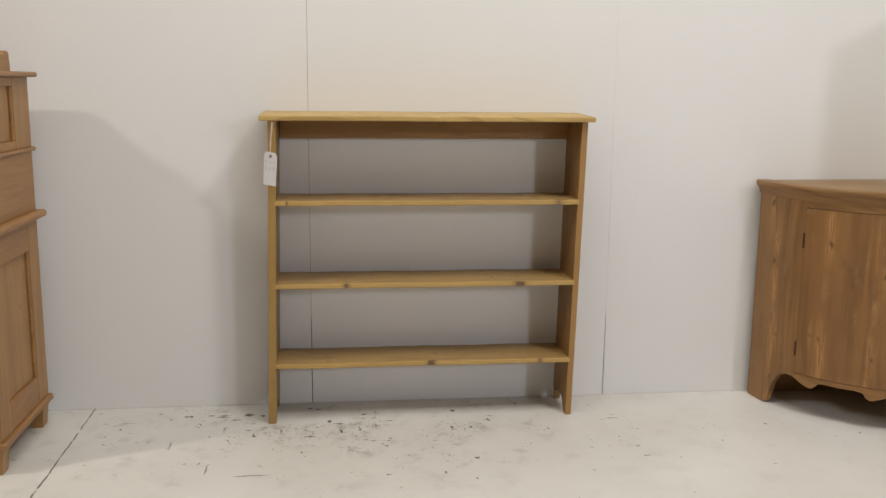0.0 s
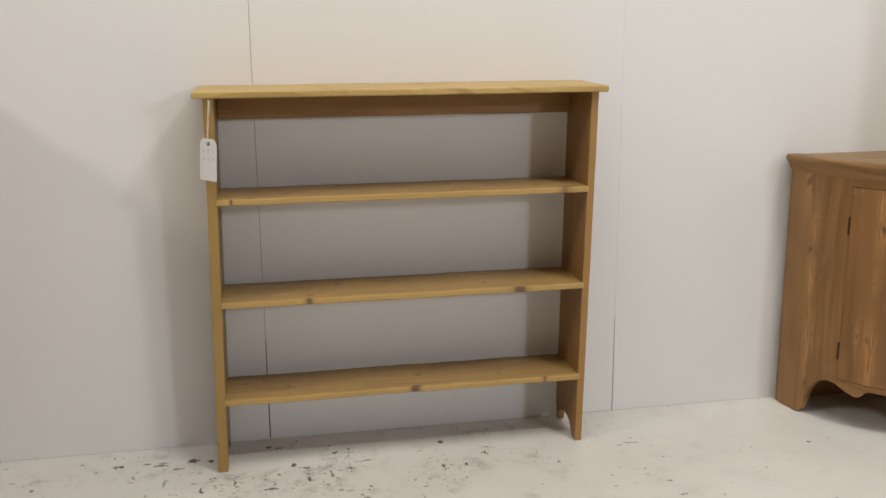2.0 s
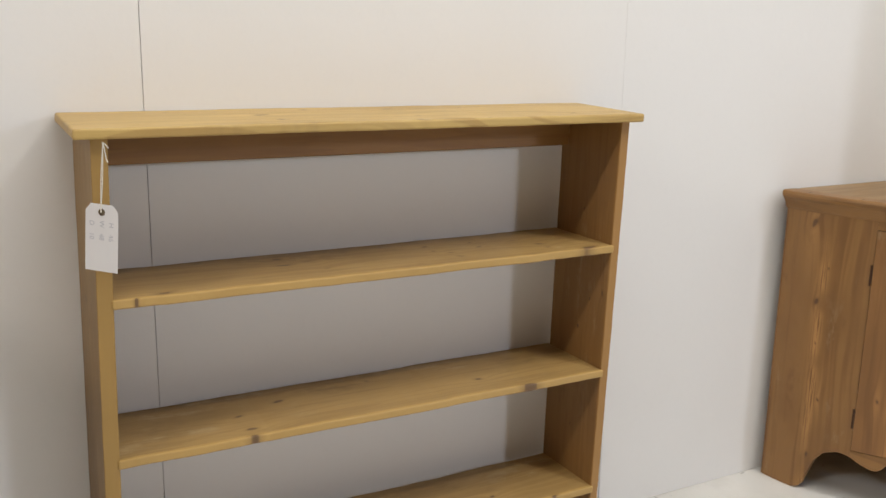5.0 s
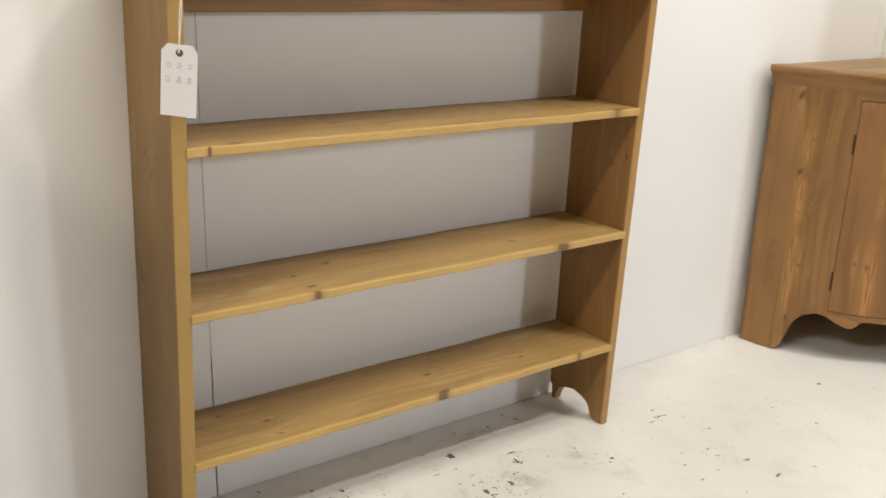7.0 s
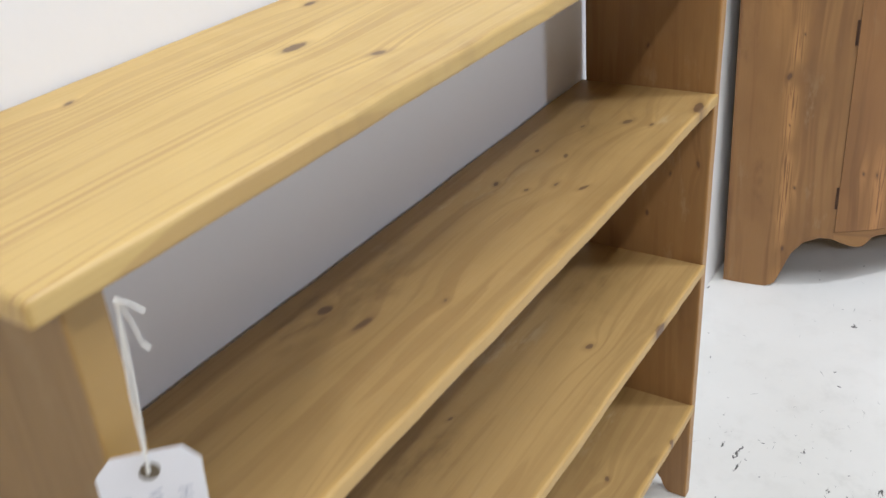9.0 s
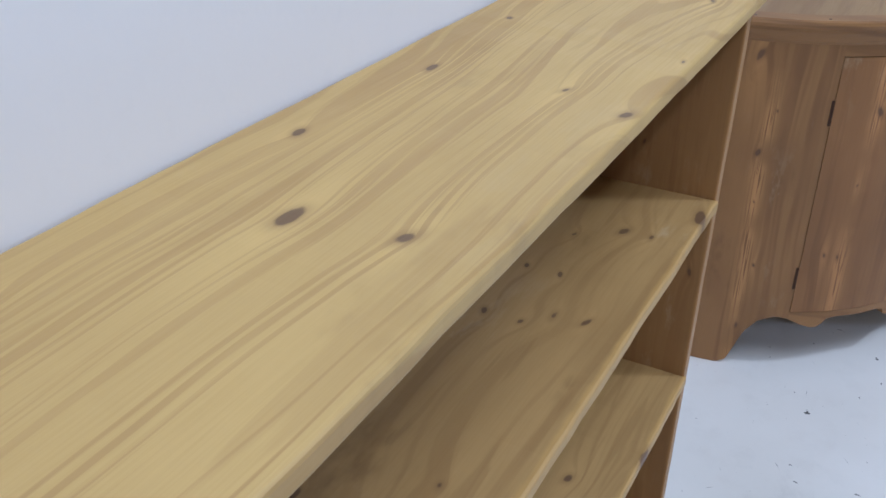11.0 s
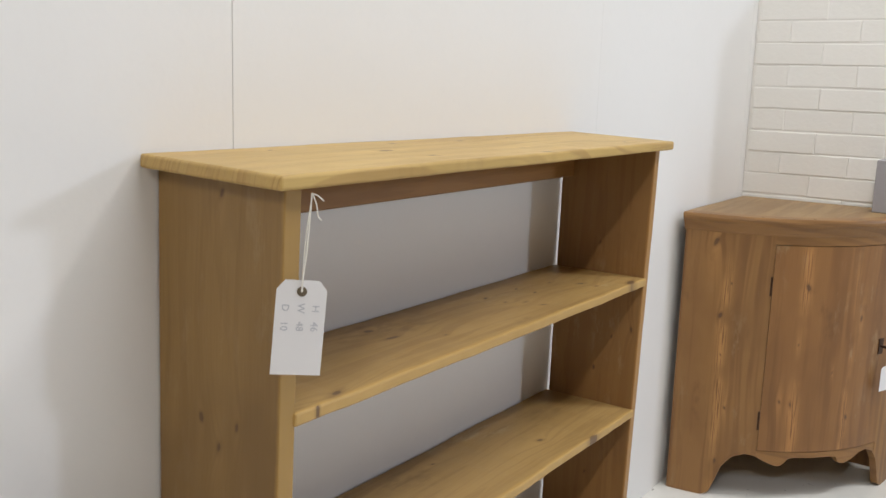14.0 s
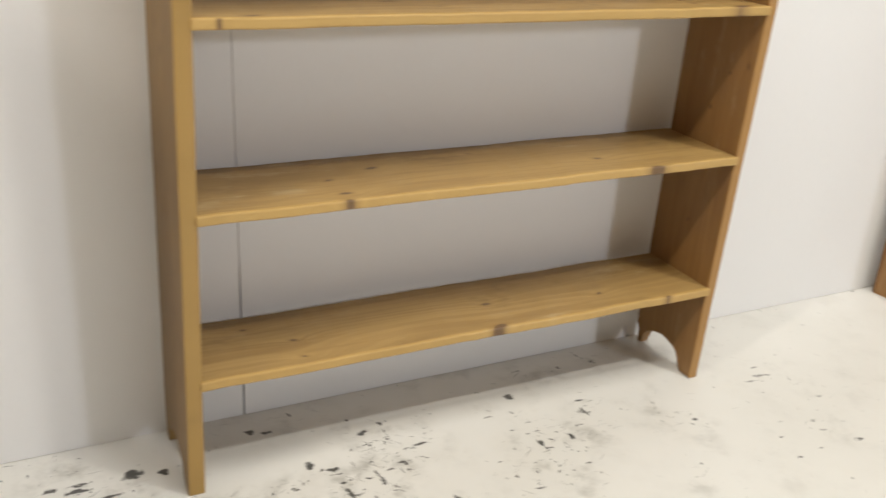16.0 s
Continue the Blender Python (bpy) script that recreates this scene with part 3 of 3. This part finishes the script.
def cornice():
    profile = [(0.0, 0.855), (0.003, 0.860), (0.005, 0.862), (0.008, 0.872), (0.013, 0.883), (0.019, 0.890), (0.022, 0.893), (0.024, 0.902), (0.022, 0.909), (0.017, 0.9115)]
    bm = bmesh.new()
    rows = []
    for k in range(41):
        f = -0.004 + 1.008 * k / 40
        ring = [on_arc(f, ARC_R + p, z) for p, z in profile]
        ring += [on_arc(f, ARC_R - 0.03, 0.9115), on_arc(f, ARC_R - 0.03, 0.855)]
        rows.append([bm.verts.new(v) for v in ring])
    n = len(rows[0])
    for a, b in zip(rows, rows[1:]):
        for i in range(n):
            bm.faces.new((a[i], a[(i + 1) % n], b[(i + 1) % n], b[i]))
    bm.faces.new(rows[0])
    bm.faces.new(rows[-1][::-1])
    return bm


part("cornice", cornice(), OLD_PINE_Y, cupboard, "moulded bow-shaped cornice")
corner = Vector((CORNER_X - ARC_C.x - 0.012, WALL_Y - ARC_C.y - 0.012))


def fan(z0, z1, r, trim):
    """A slab that fills the corner behind the bow."""
    rim = [on_arc(k / 24, r, 0) for k in range(25)]
    pts = [(p.x, p.y) for p in rim]
    pts.append((corner.x - trim, pts[-1][1] + 0.05))
    pts.append((corner.x - trim, corner.y - trim))
    pts.append((pts[0][0] + 0.05, corner.y - trim))
    return prism(pts, lambda a, b, d: (a, b, z0 + d), z1 - z0)


part("top", fan(0.892, 0.908, ARC_R - 0.02, 0.0), OLD_PINE_X, cupboard)
part("bottom", fan(0.166, 0.184, ARC_R - 0.024, 0.002), OLD_PINE_X, cupboard)
a, b = on_arc(0, ARC_R - 0.024, 0), on_arc(1, ARC_R - 0.024, 0)
part("back_panel", box((a.x + 0.03, corner.y - 0.012, 0.002), (corner.x, corner.y - 0.0005, 0.891)), OLD_PINE, cupboard)
part("back_panel", box((corner.x - 0.012, b.y + 0.03, 0.002), (corner.x - 0.0005, corner.y - 0.0125, 0.891)), OLD_PINE, cupboard)
for k in range(6):
    at = on_arc(0.08 + 0.168 * k, ARC_R + 0.003, 0.9112)
    pin = [(at.x + 0.0035 * math.cos(a), at.y + 0.0035 * math.sin(a)) for a in [2 * math.pi * n / 10 for n in range(10)]]
    part("nail", prism(pin, lambda a, b, d: (a, b, 0.9106 + d), 0.0014), IRON, cupboard, "small dark nail head")
# hinges and lock
for z in (0.70, 0.27):
    part("hinge", curved(D0 - 0.008, D0 - 0.001, ARC_R - 0.004, ARC_R + 0.002, z - 0.03, z + 0.03, 3), IRON, cupboard, "dark iron hinge leaf")
lock = part("escutcheon", curved(D1 - 0.05, D1 - 0.025, ARC_R, ARC_R + 0.004, 0.475, 0.525, 4), IRON, cupboard, "dark iron escutcheon")
p = on_arc(D1 - 0.037, ARC_R, 0.50)
q = on_arc(D1 - 0.037, ARC_R + 0.035, 0.50)
part("key", tube([p, q], 0.004), IRON, lock, "iron key")

# card tag that hangs from the key
hook = on_arc(D1 - 0.037, ARC_R + 0.026, 0.494)
key_tag = thing("price_tag", pose(ARC_C.x + hook.x, ARC_C.y + hook.y, hook.z, 0, 0, math.degrees(A0 + (A1 - A0) * (D1 - 0.037)) + 90), "pale grey card tag hanging on a string from the cupboard key", "tag")
part("card", prism([(-0.021, -0.135), (0.021, -0.135), (0.021, -0.062), (0.013, -0.054), (-0.013, -0.054), (-0.021, -0.062)], lambda a, b, d: (a, d, b), 0.0006), CARD, key_tag)
part("string", tube([(0.0, -0.001, 0.004), (0.002, -0.0012, -0.03), (0.0, -0.001, -0.061)], 0.0009, 6), STRING, key_tag, "white cotton string")

# ---- tall pine cabinet: stands against the back wall, its panelled side towards the bookcase ----
CAB_X, CAB_Y = -0.845, 0.10
CAB_D, CAB_W, CAB_H = 0.50, 1.05, 1.31
cabinet = thing("tall_cabinet", pose(CAB_X, CAB_Y, 0), "tall two-stage old pine cabinet with panelled side and moulded edges", "cabinet")


def cab(lo, hi, name, mat=CAB_PINE, bevel=0.003, label=""):
    return part(name, box(lo, hi, bevel, 2), mat, cabinet, label)


def slab(z0, z1, out, name, bevel=0.006):
    return cab((-CAB_W - out, -CAB_D - out, z0), (out, out, z1), name, CAB_PINE_Y, bevel)


cab((-CAB_W + 0.02, -CAB_D + 0.02, 0.112), (-0.02, -0.001, CAB_H - 0.018), "body")
slab(0.088, 0.112, 0.014, "base_moulding")
slab(0.788, 0.815, 0.03, "waist_moulding", 0.010)
slab(1.03, 1.045, 0.012, "bead_moulding")
slab(CAB_H - 0.018, CAB_H, 0.028, "cornice")
for y in (-0.072, -CAB_D):
    for x in (-0.062, -CAB_W):
        foot = bmesh.new()
        bmesh.ops.create_cube(foot, size=1.0)
        for v in foot.verts:
            t = 0.008 if v.co.z < 0 else 0.0
            v.co = Vector((x + 0.031 + v.co.x * (0.06 - 2 * t), y + 0.036 + v.co.y * (0.07 - 2 * t), 0.0 if v.co.z < 0 else 0.088))
        part("foot", foot, CAB_PINE, cabinet)
# side: frame and sunk panel in both stages
for z0, z1, low, high, wide in ((0.1125, 0.7875, 0.10, 0.105, 0.105), (0.8155, 1.0295, 0.0, 0.0, 0.0), (1.0455, CAB_H - 0.0185, 0.03, 0.03, 0.16)):
    if not low:
        cab((-0.0195, -CAB_D, z0), (0.0, -0.001, z1), "side_board", CAB_PINE_Y, 0.002)
        continue
    cab((-0.0195, -wide, z0), (0.0, -0.001, z1), "stile", bevel=0.002)
    cab((-0.0195, -CAB_D, z0), (0.0, -CAB_D + 0.105, z1), "stile", bevel=0.002)
    y0, y1 = -CAB_D + 0.1055, -wide - 0.0005
    cab((-0.0195, y0, z0), (-0.0005, y1, z0 + low), "rail", CAB_PINE_Y, 0.002)
    cab((-0.0195, y0, z1 - high), (-0.0005, y1, z1), "rail", CAB_PINE_Y, 0.002)
    cab((-0.0195, y0 + 0.0005, z0 + low + 0.0005), (-0.013, y1 - 0.0005, z1 - high - 0.0005), "panel", bevel=0.002)
    for lo, hi in (((y1 - 0.012, z0 + low), (y1, z1 - high)), ((y0, z0 + low), (y0 + 0.012, z1 - high))):
        cab((-0.0128, lo[0], lo[1] + 0.001), (-0.003, hi[0] - 0.0005, hi[1] - 0.001), "panel_moulding", CAB_PINE_Y, 0.003)
# front: two doors below, two above
for z0, z1 in ((0.1125, 0.7875), (0.8155, CAB_H - 0.0185)):
    for x0 in (-CAB_W + 0.0205, -CAB_W / 2 + 0.001):
        cab((x0, -CAB_D, z0), (x0 + CAB_W / 2 - 0.022, -CAB_D + 0.0195, z1), "door", CAB_PINE, 0.003)
crest = [(0, 0), (0.30, 0), (0.30, 0.028), (0.288, 0.042), (0.298, 0.055), (0.285, 0.066), (0.26, 0.068), (0.235, 0.052), (0.15, 0.06), (0.06, 0.052), (0.035, 0.068), (0.0, 0.06)]
part("crest", prism([(a - 0.43, b_) for a, b_ in crest], lambda a, b_, d: (d - 0.03, a, CAB_H + b_), 0.018, 0.002), CAB_PINE_Y, cabinet, "shaped gallery board on the top")

# ---- brick wall: painted stretcher courses ----
NIB, NIB_H, COURSE, LENGTH = 1.0, 1.62, 0.0765, 0.228
wall_brick = link("wall_brick", box((CORNER_X - 0.0008, WALL_Y - NIB, 0.0), (CORNER_X + 0.22, WALL_Y - 0.001, NIB_H)), BRICK_PAINT)
tagged(wall_brick, "white painted brick wall beside the corner cupboard", "wall", kind="structure")


def brick_mesh(length):
    bm = box((-0.0042, -length, 0.0), (0.0055, 0.0, COURSE - 0.004), 0.0, 1)
    bmesh.ops.bevel(bm, geom=[e for e in bm.edges if all(v.co.x < 0 for v in e.verts)], offset=0.0036, segments=3, affect="EDGES", profile=0.5)
    for v in bm.verts:
        if v.co.x < 0:
            v.co.x += 0.0016 * noise.noise(v.co * 40.0 + Vector((length * 9.0, 0.0, 0.0)))
    bmesh.ops.recalc_face_normals(bm, faces=bm.faces)
    mesh = bpy.data.meshes.new("brick")
    bm.to_mesh(mesh)
    bm.free()
    mesh.materials.append(BRICK_PAINT)
    return mesh


rng = random.Random(4)
bricks = {n: brick_mesh(n) for n in (LENGTH, LENGTH / 2)}
full, half = bricks
for row in range(int(NIB_H / COURSE)):
    y = WALL_Y - 0.003 - rng.uniform(0.0, 0.01)
    short = row % 2 == 1
    while y - (half if short else full) > WALL_Y - NIB:
        n = half if short else full
        ob = new("brick", bricks[n])
        ob.parent = wall_brick
        ob.matrix_world = pose(CORNER_X + rng.uniform(-0.002, 0.002), y, row * COURSE + 0.004 + rng.uniform(-0.0012, 0.0012), rng.uniform(-0.35, 0.35), rng.uniform(-0.5, 0.5), 0)
        y -= n
        short = False

# ---- small box on the cupboard ----
grey_box = link("box", box((2.455, -0.335, 0.9085), (2.53, -0.248, 1.079), 0.003, 2), GREY_CARD)
tagged(grey_box, "plain grey card box standing on the corner cupboard", "box")
